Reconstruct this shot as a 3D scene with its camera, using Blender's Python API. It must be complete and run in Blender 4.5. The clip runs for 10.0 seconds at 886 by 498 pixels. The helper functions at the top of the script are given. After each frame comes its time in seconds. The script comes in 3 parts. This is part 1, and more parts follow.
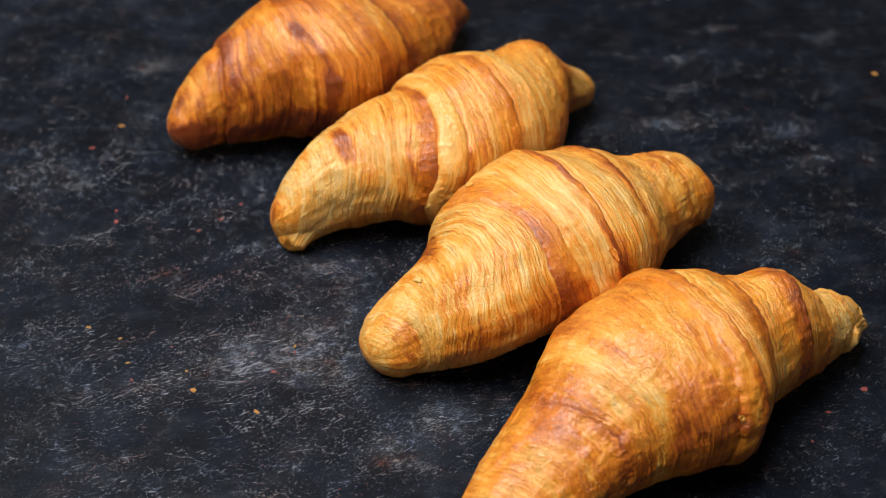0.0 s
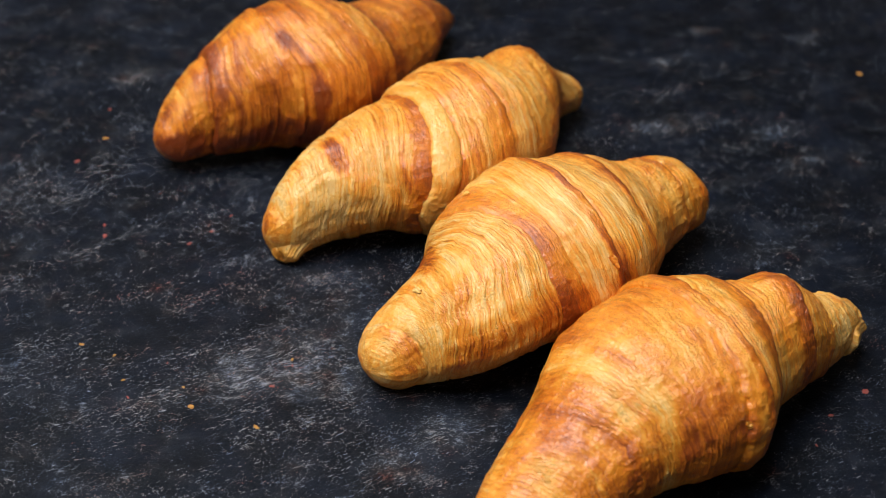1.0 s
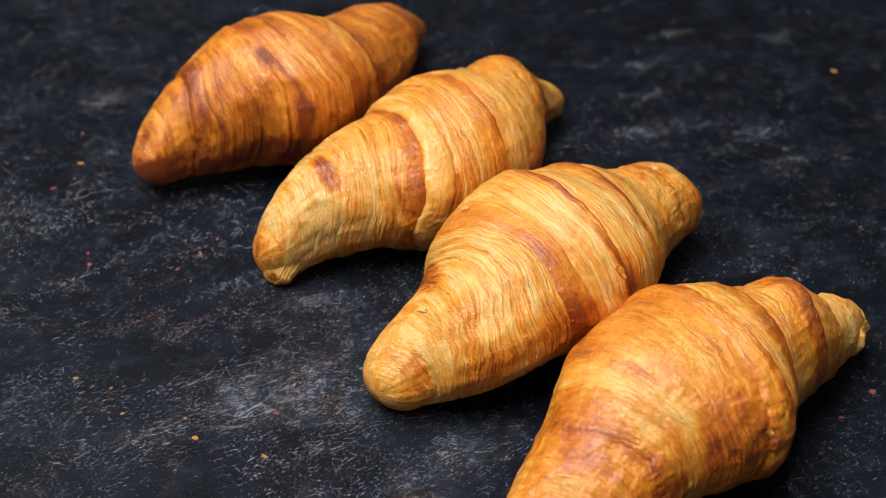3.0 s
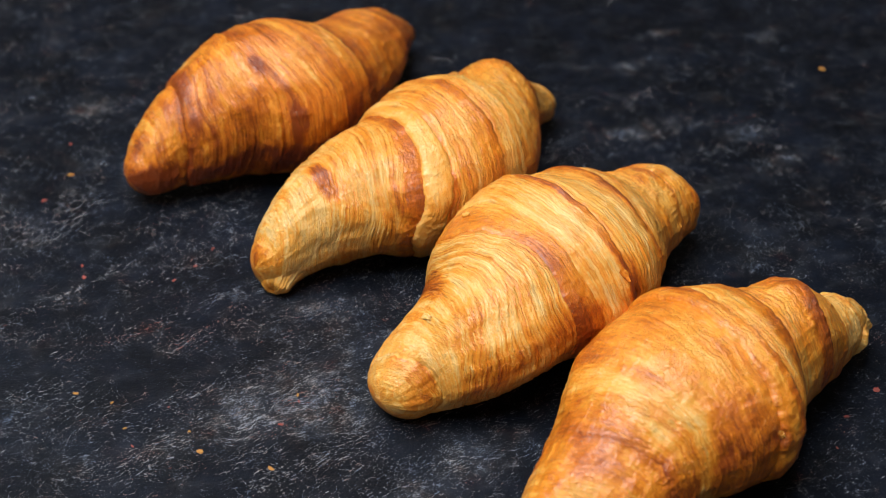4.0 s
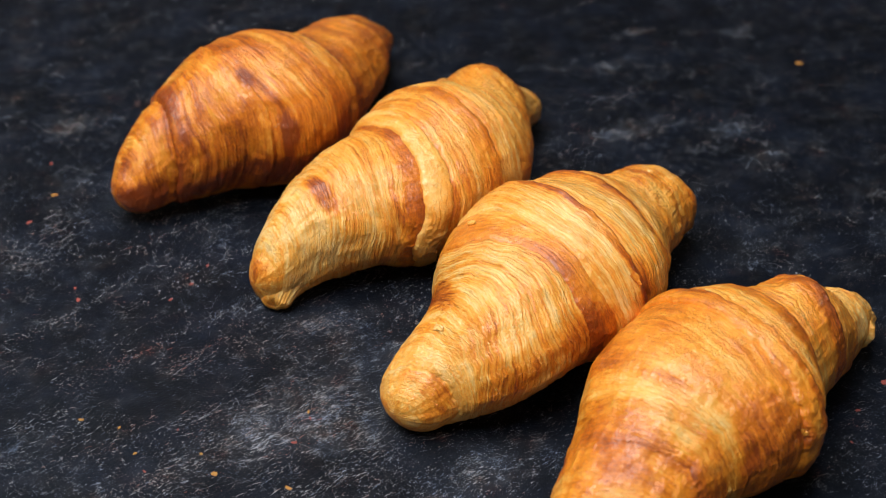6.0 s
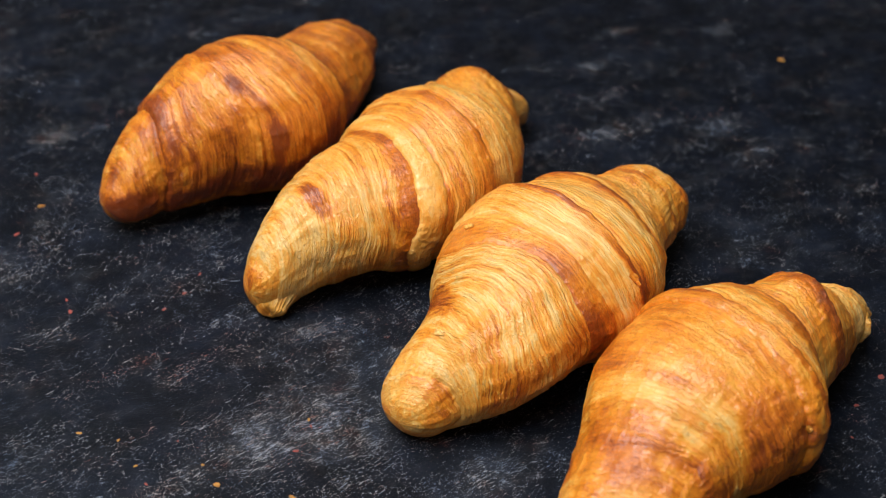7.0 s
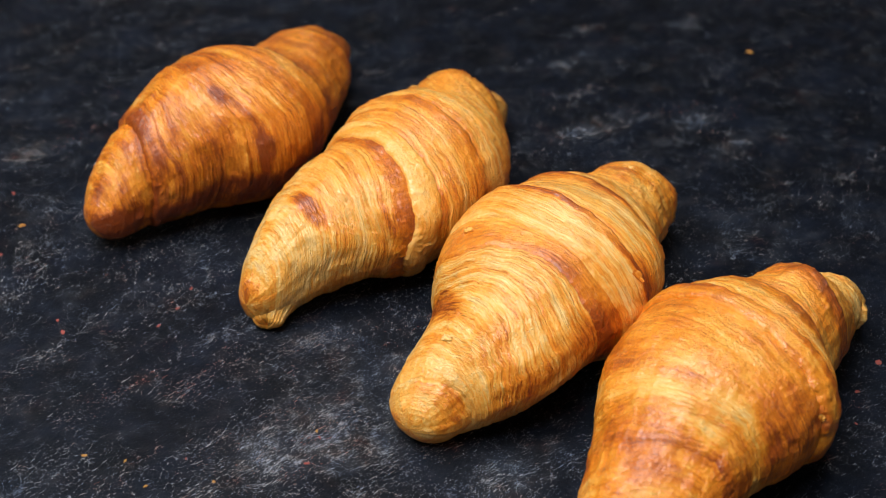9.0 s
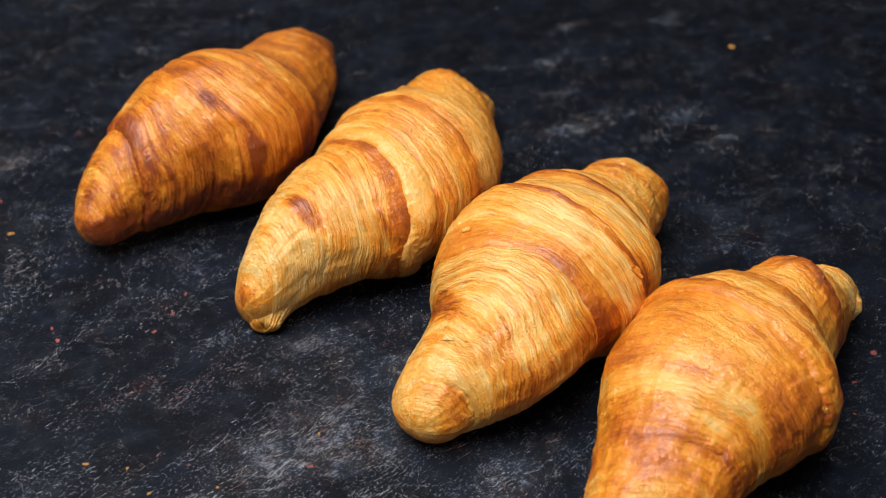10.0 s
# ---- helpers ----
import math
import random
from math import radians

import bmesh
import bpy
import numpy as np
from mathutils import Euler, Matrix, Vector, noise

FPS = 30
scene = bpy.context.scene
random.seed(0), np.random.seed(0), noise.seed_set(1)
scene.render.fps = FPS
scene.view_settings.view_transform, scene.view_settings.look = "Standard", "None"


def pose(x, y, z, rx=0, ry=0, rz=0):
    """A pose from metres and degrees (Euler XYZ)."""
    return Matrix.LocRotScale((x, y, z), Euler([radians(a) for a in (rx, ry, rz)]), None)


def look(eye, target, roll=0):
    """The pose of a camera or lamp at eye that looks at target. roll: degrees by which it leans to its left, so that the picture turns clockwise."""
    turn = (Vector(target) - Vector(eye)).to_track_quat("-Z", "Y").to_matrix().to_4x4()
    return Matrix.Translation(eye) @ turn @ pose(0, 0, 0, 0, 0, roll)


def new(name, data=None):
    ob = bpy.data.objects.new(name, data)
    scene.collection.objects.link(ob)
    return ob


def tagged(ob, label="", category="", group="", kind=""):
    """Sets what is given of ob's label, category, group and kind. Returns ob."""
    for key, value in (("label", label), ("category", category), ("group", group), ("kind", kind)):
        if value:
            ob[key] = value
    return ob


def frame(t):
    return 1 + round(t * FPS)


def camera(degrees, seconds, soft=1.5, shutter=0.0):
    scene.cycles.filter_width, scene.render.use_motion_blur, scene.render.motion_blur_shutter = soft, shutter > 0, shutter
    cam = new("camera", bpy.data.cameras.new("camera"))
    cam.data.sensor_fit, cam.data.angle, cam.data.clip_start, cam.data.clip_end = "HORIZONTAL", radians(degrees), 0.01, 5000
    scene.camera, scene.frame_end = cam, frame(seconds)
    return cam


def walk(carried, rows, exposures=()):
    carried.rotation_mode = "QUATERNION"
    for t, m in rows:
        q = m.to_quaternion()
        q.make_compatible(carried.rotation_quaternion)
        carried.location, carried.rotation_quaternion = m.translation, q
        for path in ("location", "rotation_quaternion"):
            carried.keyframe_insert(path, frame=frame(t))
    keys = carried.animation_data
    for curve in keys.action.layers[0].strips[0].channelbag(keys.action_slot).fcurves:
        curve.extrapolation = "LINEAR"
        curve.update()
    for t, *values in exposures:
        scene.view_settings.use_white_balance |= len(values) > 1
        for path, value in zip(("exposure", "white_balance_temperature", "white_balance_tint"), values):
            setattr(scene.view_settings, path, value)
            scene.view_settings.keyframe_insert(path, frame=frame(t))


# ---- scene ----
# ---------- camera ----------
cam = camera(35.13, 10.0, soft=1.0)
PATH = [
    (0, (0.1129, -0.4046, 0.3308), (0.0225, -0.0130, 0.0334), 0.58),
    (0.5, (0.1063, -0.4033, 0.3310), (0.0220, -0.0102, 0.0337), 0.66),
    (1, (0.1000, -0.4021, 0.3306), (0.0222, -0.0074, 0.0336), 0.65),
    (1.5, (0.0936, -0.4007, 0.3306), (0.0223, -0.0048, 0.0336), 0.60),
    (2, (0.0875, -0.3994, 0.3305), (0.0219, -0.0025, 0.0337), 0.53),
    (2.5, (0.0809, -0.3982, 0.3302), (0.0210, -0.0001, 0.0336), 0.48),
    (4, (0.0620, -0.3949, 0.3303), (0.0197, 0.0056, 0.0340), 0.35),
    (4.5, (0.0557, -0.3940, 0.3306), (0.0187, 0.0070, 0.0341), 0.28),
    (5, (0.0493, -0.3930, 0.3307), (0.0184, 0.0084, 0.0343), 0.28),
    (5.5, (0.0427, -0.3921, 0.3306), (0.0177, 0.0097, 0.0342), 0.27),
    (7, (0.0244, -0.3896, 0.3312), (0.0189, 0.0129, 0.0345), 0.21),
    (7.5, (0.0182, -0.3886, 0.3315), (0.0193, 0.0137, 0.0346), 0.19),
    (8, (0.0119, -0.3883, 0.3315), (0.0195, 0.0141, 0.0348), 0.15),
    (8.5, (0.0056, -0.3875, 0.3319), (0.0194, 0.0146, 0.0350), 0.13),
    (9, (-0.0006, -0.3869, 0.3320), (0.0195, 0.0149, 0.0350), 0.10),
    (9.5, (-0.0067, -0.3862, 0.3322), (0.0200, 0.0150, 0.0350), 0.11),
    (10, (-0.0127, -0.3860, 0.3321), (0.0206, 0.0148, 0.0350), 0.07),
]
walk(cam, [(t, look(eye, target, roll)) for t, eye, target, roll in PATH])
cam.data.dof.use_dof = True
cam.data.dof.focus_distance = 0.48
cam.data.dof.aperture_fstop = 11.0

# ---------- light ----------
world = bpy.data.worlds.new("world")
scene.world = world
world.use_nodes = True
sky_node = world.node_tree.nodes.new("ShaderNodeTexSky")
sky_node.sky_type = "NISHITA"
sky_node.sun_disc = False
sky_node.sun_elevation = radians(40)
world.node_tree.links.new(sky_node.outputs[0], world.node_tree.nodes["Background"].inputs[0])
world.node_tree.nodes["Background"].inputs[1].default_value = 0.05

CEILING = 1.0
KEY_OPENING = (-0.32, -0.16, 0.85, 0.85)        # centre x, y and size of an assumed opening for the unseen key lamp
# key lamp added overhead; its real source is out of view
lamp = bpy.data.lights.new("unseen_key_lamp", "AREA")
lamp.shape, lamp.size, lamp.size_y = "RECTANGLE", KEY_OPENING[2], KEY_OPENING[3]
lamp.energy, lamp.color = 19.5, (1.0, 0.985, 0.975)
lamp_ob = new("unseen_key_lamp", lamp)
lamp_ob.matrix_basis = look((KEY_OPENING[0], KEY_OPENING[1], CEILING + 0.02), (KEY_OPENING[0], KEY_OPENING[1], 0))


# ---------- node helpers ----------
class Nodes:
    """Short calls for building one material's node tree."""

    def __init__(self, name):
        self.mat = bpy.data.materials.new(name)
        self.mat.use_nodes = True
        self.tree = self.mat.node_tree
        self.shader = self.tree.nodes["Principled BSDF"]

    def link(self, a, b):
        self.tree.links.new(a, b)

    def put(self, value, socket):
        if isinstance(value, bpy.types.NodeSocket):
            self.link(value, socket)
        else:
            socket.default_value = value

    def attr(self, name, out="Fac"):
        n = self.tree.nodes.new("ShaderNodeAttribute")
        n.attribute_name = name
        return n.outputs[out]

    def coords(self):
        return self.tree.nodes.new("ShaderNodeTexCoord").outputs["Object"]

    def mapped(self, vector, scale=(1, 1, 1), turn=0.0, move=(0, 0, 0)):
        n = self.tree.nodes.new("ShaderNodeMapping")
        n.vector_type = "POINT"
        r = self.tree.nodes.new("ShaderNodeVectorRotate")
        r.rotation_type = "Z_AXIS"
        r.inputs["Angle"].default_value = radians(-turn)
        self.link(vector, r.inputs["Vector"])
        self.link(r.outputs[0], n.inputs["Vector"])
        n.inputs["Scale"].default_value = scale
        n.inputs["Location"].default_value = move
        return n.outputs[0]

    def noise(self, vector, scale=1.0, detail=2.0, rough=0.5, warp=0.0):
        n = self.tree.nodes.new("ShaderNodeTexNoise")
        self.link(vector, n.inputs["Vector"])
        n.inputs["Scale"].default_value = scale
        n.inputs["Detail"].default_value = detail
        n.inputs["Roughness"].default_value = rough
        n.inputs["Distortion"].default_value = warp
        return n.outputs["Fac"]

    def cells(self, vector, scale=1.0):
        """How far a place is from the border of its cell."""
        n = self.tree.nodes.new("ShaderNodeTexVoronoi")
        n.feature = "DISTANCE_TO_EDGE"
        self.link(vector, n.inputs["Vector"])
        n.inputs["Scale"].default_value = scale
        return n.outputs["Distance"]

    def shifted(self, vector, scale, amount, detail=3):
        """The vector pushed about by noise."""
        n = self.tree.nodes.new("ShaderNodeTexNoise")
        self.link(vector, n.inputs["Vector"])
        n.inputs["Scale"].default_value = scale
        n.inputs["Detail"].default_value = detail
        m = self.tree.nodes.new("ShaderNodeVectorMath")
        m.operation = "MULTIPLY_ADD"
        self.link(n.outputs["Color"], m.inputs[0])
        m.inputs[1].default_value = (amount, amount, amount)
        self.link(vector, m.inputs[2])
        return m.outputs[0]

    def math(self, kind, a, b=0.0, c=0.0, clamp=False):
        n = self.tree.nodes.new("ShaderNodeMath")
        n.operation, n.use_clamp = kind, clamp
        for v, s in zip((a, b, c), n.inputs):
            self.put(v, s)
        return n.outputs[0]

    def step(self, value, low, high, to_low=0.0, to_high=1.0):
        n = self.tree.nodes.new("ShaderNodeMapRange")
        n.interpolation_type = "SMOOTHSTEP"
        for v, s in zip((value, low, high, to_low, to_high), n.inputs):
            self.put(v, s)
        return n.outputs[0]

    def mix(self, fac, a, b):
        n = self.tree.nodes.new("ShaderNodeMix")
        n.data_type = "RGBA"
        self.put(fac, n.inputs[0])
        self.put(a if isinstance(a, bpy.types.NodeSocket) else (*a, 1), n.inputs[6])
        self.put(b if isinstance(b, bpy.types.NodeSocket) else (*b, 1), n.inputs[7])
        return n.outputs[2]

    def ramp(self, fac, stops):
        n = self.tree.nodes.new("ShaderNodeValToRGB")
        while len(n.color_ramp.elements) < len(stops):
            n.color_ramp.elements.new(0.5)
        for e, (p, c) in zip(n.color_ramp.elements, stops):
            e.position, e.color = p, (*c, 1)
        self.put(fac, n.inputs[0])
        return n.outputs[0]

    def bump(self, height, distance, strength=1.0, normal=None):
        n = self.tree.nodes.new("ShaderNodeBump")
        n.inputs["Distance"].default_value = distance
        n.inputs["Strength"].default_value = strength
        self.link(height, n.inputs["Height"])
        if normal is not None:
            self.link(normal, n.inputs["Normal"])
        return n.outputs[0]

    def done(self, color, rough, normal=None, specular=0.5):
        self.put(color if isinstance(color, bpy.types.NodeSocket) else (*color, 1), self.shader.inputs["Base Color"])
        self.put(rough, self.shader.inputs["Roughness"])
        self.shader.inputs["Specular IOR Level"].default_value = specular
        if normal is not None:
            self.link(normal, self.shader.inputs["Normal"])
        return self.mat


# ---------- materials ----------
def table_material():
    """Blue-black paint rubbed through in short strokes and grains to a pale undercoat, pinkish in places; pooled light
    and glints are put into the colour too.
    """
    n = Nodes("distressed_paint")
    at = n.coords()
    worn_and_lit = n.attr("wear_and_light")
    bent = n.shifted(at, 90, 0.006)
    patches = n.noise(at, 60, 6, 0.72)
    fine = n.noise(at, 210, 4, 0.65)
    level = n.math("MULTIPLY_ADD", worn_and_lit, 0.026, n.math("MULTIPLY_ADD", patches, 0.22, n.math("MULTIPLY_ADD", fine, 0.24, -0.23)))
    masks = []
    for scale, turn, low in (((330, 2300, 1), 46, 0.66), ((520, 2700, 1), 36, 0.66), ((140, 2400, 1), 31, 0.68)):
        strokes = n.noise(n.mapped(bent, scale, turn, (turn, 7, 0)), 1.0, 3, 0.6, 0.0)
        masks.append(n.step(n.math("ADD", strokes, level), low, low + 0.03))
    # pale grains: bared undercoat, and sparkle of the rough paint put into colour
    grains = n.step(n.math("ADD", n.noise(at, 2900, 2, 0.6), level), 0.67, 0.70)
    broken = n.step(n.math("ADD", n.noise(at, 1300, 3, 0.65), level), 0.46, 0.53)
    mask = masks[0]
    for other in masks[1:]:
        mask = n.math("MAXIMUM", mask, other)
    mask = n.math("MULTIPLY", n.math("MAXIMUM", mask, grains), broken)
    mask = n.math("MULTIPLY", mask, n.step(n.noise(at, 700, 3, 0.6), 0.35, 0.65, 0.4, 1.0))
    # powdery rubbing between the strokes
    dust = n.noise(n.mapped(bent, (900, 1700, 1), 40, (2, 9, 0)), 1.0, 4, 0.7, 0.0)
    dust = n.step(n.math("MULTIPLY_ADD", level, 0.8, dust), 0.52, 0.80, 0.0, 0.05)
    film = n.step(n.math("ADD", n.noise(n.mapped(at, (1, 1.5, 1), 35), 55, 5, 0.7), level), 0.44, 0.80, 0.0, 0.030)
    paint = n.ramp(n.noise(at, 34, 6, 0.68), ((0.3, (0.0008, 0.0015, 0.0032)), (0.5, (0.0024, 0.0042, 0.0090)), (0.72, (0.0070, 0.0112, 0.022))))
    tint = n.noise(n.mapped(at, (1, 1, 1), 0, (5, 1, 0)), 75, 4, 0.6)
    under = n.ramp(tint, ((0.34, (0.36, 0.46, 0.66)), (0.52, (0.60, 0.64, 0.72)), (0.60, (0.62, 0.53, 0.50)), (0.68, (0.46, 0.17, 0.12))))
    # last term: pooled light painted in as pale undercoat, besides the rubbing
    amount = n.math("ADD", n.math("MAXIMUM", n.math("MAXIMUM", mask, film), dust), n.math("MULTIPLY", n.step(worn_and_lit, 0.1, 1.8, 0.0, 0.04), n.step(patches, 0.35, 0.65, 0.35, 1.0)), clamp=True)
    color = n.mix(amount, paint, under)
    relief = n.math("ADD", n.noise(n.mapped(bent, (1, 1.7, 1), 38), 620, 5, 0.65), n.math("MULTIPLY", mask, 0.8))
    normal = n.bump(relief, 0.0005, 0.8)
    rough = n.step(n.noise(at, 160, 4, 0.6), 0.3, 0.7, 0.42, 0.6)
    return n.done(color, rough, normal, 0.13)


def pastry_material():
    """Laminated pastry: pale dough, golden crust and brown glazed bands, with fine leaf edges along the wrap."""
    n = Nodes("baked_pastry")
    flow = n.attr("flow", "Vector")
    bake, leafy = n.attr("bake"), n.attr("leafy")
    at = n.coords()
    plain = n.math("SUBTRACT", 1.0, leafy, clamp=True)
    # hair-fine leaf edges, short and broken, where the layers lie open
    bent = n.shifted(flow, 24, 0.006, 1)
    streak = n.noise(n.mapped(bent, (1700, 40, 1)), 1.0, 4, 0.6, 0.0)
    lines = n.noise(n.mapped(bent, (800, 22, 1), 0, (9, 2, 0)), 1.0, 2, 0.5, 0.0)
    lines = n.step(n.math("ABSOLUTE", n.math("SUBTRACT", lines, 0.5)), 0.0, 0.026, 1.0, 0.0)
    broken = n.step(n.noise(at, 150, 3, 0.6), 0.40, 0.56)
    lines = n.math("MULTIPLY", n.math("MULTIPLY", lines, broken), n.math("MULTIPLY_ADD", leafy, 0.85, 0.15))
    dry = n.noise(n.mapped(bent, (1150, 30, 1), 0, (1, 5, 0)), 1.0, 2, 0.5, 0.0)
    dry = n.step(n.math("ABSOLUTE", n.math("SUBTRACT", dry, 0.5)), 0.0, 0.03, 1.0, 0.0)
    dry = n.math("MULTIPLY", n.math("MULTIPLY", dry, n.step(n.noise(at, 190, 3, 0.6), 0.44, 0.58)), n.math("MULTIPLY_ADD", leafy, 0.8, 0.2))
    # glazed crust: soft mottling, pimples and a few pale shreds
    cloudy = n.noise(n.mapped(flow, (110, 42, 1)), 1.0, 3, 0.5, 0.4)
    mottle = n.noise(at, 330, 5, 0.66)
    grain = n.noise(at, 1250, 3, 0.6)
    shreds = n.noise(n.mapped(bent, (1000, 300, 1), 0, (3, 8, 0)), 1.0, 3, 0.6, 0.6)
    shreds = n.math("MULTIPLY", n.step(shreds, 0.62, 0.70), n.step(n.noise(at, 130, 3, 0.6), 0.46, 0.62))
    crackle = n.cells(n.shifted(n.mapped(flow, (420, 210, 1), 0, (4, 6, 0)), 2.0, 1.2))
    crackle = n.math("MULTIPLY", n.step(crackle, 0.0, 0.06, 1.0, 0.0), n.step(n.noise(at, 110, 3, 0.6), 0.46, 0.62))
    value = n.math("MULTIPLY_ADD", n.math("MULTIPLY_ADD", streak, 0.95, -0.475), n.math("MULTIPLY_ADD", leafy, 0.75, 0.25), bake)
    value = n.math("MULTIPLY_ADD", dry, -0.28, n.math("MULTIPLY_ADD", lines, 0.17, value))
    value = n.math("ADD", value, n.math("MULTIPLY_ADD", cloudy, 0.75, -0.375))
    value = n.math("ADD", value, n.math("MULTIPLY_ADD", mottle, 0.34, -0.17))
    value = n.math("ADD", value, n.math("MULTIPLY_ADD", grain, 0.42, -0.21))
    value = n.math("MULTIPLY_ADD", shreds, -0.26, value)
    value = n.math("MULTIPLY_ADD", crackle, -0.20, value)
    color = n.ramp(value, ((0.03, (0.99, 0.63, 0.22)), (0.18, (0.97, 0.53, 0.125)), (0.36, (0.94, 0.415, 0.055)),
                           (0.56, (0.85, 0.285, 0.018)), (0.78, (0.62, 0.155, 0.008)), (1.0, (0.30, 0.055, 0.006))))
    height = n.math("MULTIPLY_ADD", streak, n.math("MULTIPLY_ADD", leafy, 0.9, 0.1), n.math("MULTIPLY", grain, 0.9))
    height = n.math("MULTIPLY_ADD", mottle, n.math("MULTIPLY_ADD", plain, 1.0, 0.4), height)
    height = n.math("MULTIPLY_ADD", dry, 0.7, n.math("MULTIPLY_ADD", lines, -0.45, height))
    height = n.math("MULTIPLY_ADD", shreds, 0.5, n.math("MULTIPLY_ADD", crackle, 0.4, height))
    normal = n.bump(height, 0.00045, 0.9)
    rough = n.math("ADD", n.step(value, 0.1, 0.8, 0.52, 0.36), n.math("MULTIPLY_ADD", mottle, 0.24, -0.12))
    n.shader.inputs["Subsurface Weight"].default_value = 0.10
    n.shader.inputs["Subsurface Radius"].default_value = (0.0012, 0.0008, 0.0004)
    n.shader.inputs["Subsurface Scale"].default_value = 1.0
    n.link(n.step(mottle, 0.3, 0.7, 0.45, 0.95), n.shader.inputs["Coat Weight"])
    n.shader.inputs["Coat Roughness"].default_value = 0.24
    n.link(n.bump(height, 0.0003, 0.7), n.shader.inputs["Coat Normal"])
    return n.done(color, rough, normal, 0.5)


def crumb_material(name, a, b):
    n = Nodes(name)
    f = n.noise(n.coords(), 900, 3, 0.6)
    return n.done(n.mix(n.step(f, 0.35, 0.65), a, b), 0.6, n.bump(f, 0.0002, 0.6))


def nick_material():
    """Undercoat laid bare: bluish to cream white, dusty red in places, still partly stained by the dark paint; the
    near-whites also paint in glints.
    """
    n = Nodes("undercoat_and_glints")
    f = n.noise(n.coords(), 1500, 3, 0.6)
    color = n.ramp(n.attr("tint"), ((0.1, (0.44, 0.56, 0.80)), (0.26, (0.86, 0.90, 0.95)), (0.40, (0.97, 0.97, 0.97)), (0.6, (0.70, 0.54, 0.48)), (0.85, (0.46, 0.13, 0.09))))
    return n.done(n.mix(n.step(f, 0.30, 0.50), (0.08, 0.10, 0.13), color), 0.5, n.bump(f, 0.0002, 0.5), 0.3)


def wall_material():
    n = Nodes("wall_paint")
    f = n.noise(n.coords(), 6, 5, 0.6)
    return n.done(n.mix(f, (0.62, 0.56, 0.48), (0.68, 0.62, 0.54)), 0.85, n.bump(n.noise(n.coords(), 220, 3, 0.6), 0.0006, 0.4))


TABLE = table_material()
PASTRY = pastry_material()
CRUMB = crumb_material("pastry_crumb", (0.62, 0.32, 0.06), (0.42, 0.17, 0.03))
FLECK = crumb_material("red_paint", (0.36, 0.05, 0.035), (0.26, 0.09, 0.075))
WALL = wall_material()
NICK = nick_material()


# ---------- mesh helpers ----------
def grid_mesh(name, p, closed=False, values=()):
    """A sheet of quads over an array of places (rows, columns, 3); closed: the columns run round."""
    rows, cols = p.shape[:2]
    a, b = np.arange(rows - 1), np.arange(cols if closed else cols - 1)
    i, j = np.meshgrid(a, b, indexing="ij")
    k = (j + 1) % cols
    quads = np.stack([i * cols + j, i * cols + k, (i + 1) * cols + k, (i + 1) * cols + j], -1).reshape(-1, 4)
    me = bpy.data.meshes.new(name)
    me.vertices.add(rows * cols)
    me.vertices.foreach_set("co", p.reshape(-1).astype(np.float32))
    me.loops.add(quads.size)
    me.loops.foreach_set("vertex_index", quads.reshape(-1).astype(np.int32))
    me.polygons.add(len(quads))
    me.polygons.foreach_set("loop_start", np.arange(0, quads.size, 4, dtype=np.int32))
    me.polygons.foreach_set("use_smooth", np.ones(len(quads), dtype=bool))
    for key, kind, data in values:
        layer = me.attributes.new(key, kind, "POINT")
        layer.data.foreach_set("vector" if kind == "FLOAT_VECTOR" else "value", np.asarray(data, np.float32).reshape(-1))
    me.update(calc_edges=True)
    return me


def part(name, me, material, parent=None, label=""):
    me.materials.append(material)
    ob = new(name, me)
    ob.parent = parent
    return tagged(ob, label)


def box(name, lo, hi, material):
    bm = bmesh.new()
    bmesh.ops.create_cube(bm, size=1.0)
    for v in bm.verts:
        v.co = [l + (h - l) * (c + 0.5) for l, h, c in zip(lo, hi, v.co)]
    me = bpy.data.meshes.new(name)
    bm.to_mesh(me)
    bm.free()
    return part(name, me, material)


def hashed(x, y, z, seed):
    """Random numbers from 0 to 1 for whole-numbered places."""
    h = (x.astype(np.int64) * 374761393 + y.astype(np.int64) * 668265263 + z.astype(np.int64) * 2147483647 + seed * 974711) & 0xFFFFFFFF
    h = ((h ^ (h >> 13)) * 1274126177) & 0xFFFFFFFF
    h = ((h ^ (h >> 16)) * 2246822519) & 0xFFFFFFFF
    return ((h ^ (h >> 15)) & 0xFFFFFF) / float(0xFFFFFF)


def cloud(x, y, z, seed=0):
    """Smooth noise from -1 to 1 over arrays."""
    fx, fy, fz = np.floor(x), np.floor(y), np.floor(z)
    u, v, w = x - fx, y - fy, z - fz
    u, v, w = (t * t * t * (t * (t * 6 - 15) + 10) for t in (u, v, w))
    total = 0
    for dx in (0, 1):
        for dy in (0, 1):
            for dz in (0, 1):
                weight = (u if dx else 1 - u) * (v if dy else 1 - v) * (w if dz else 1 - w)
                total = total + weight * hashed(fx + dx, fy + dy, fz + dz, seed)
    return total * 2 - 1


def smooth(x, lo, hi):
    t = np.clip((x - lo) / (hi - lo), 0, 1)
    return t * t * (3 - 2 * t)


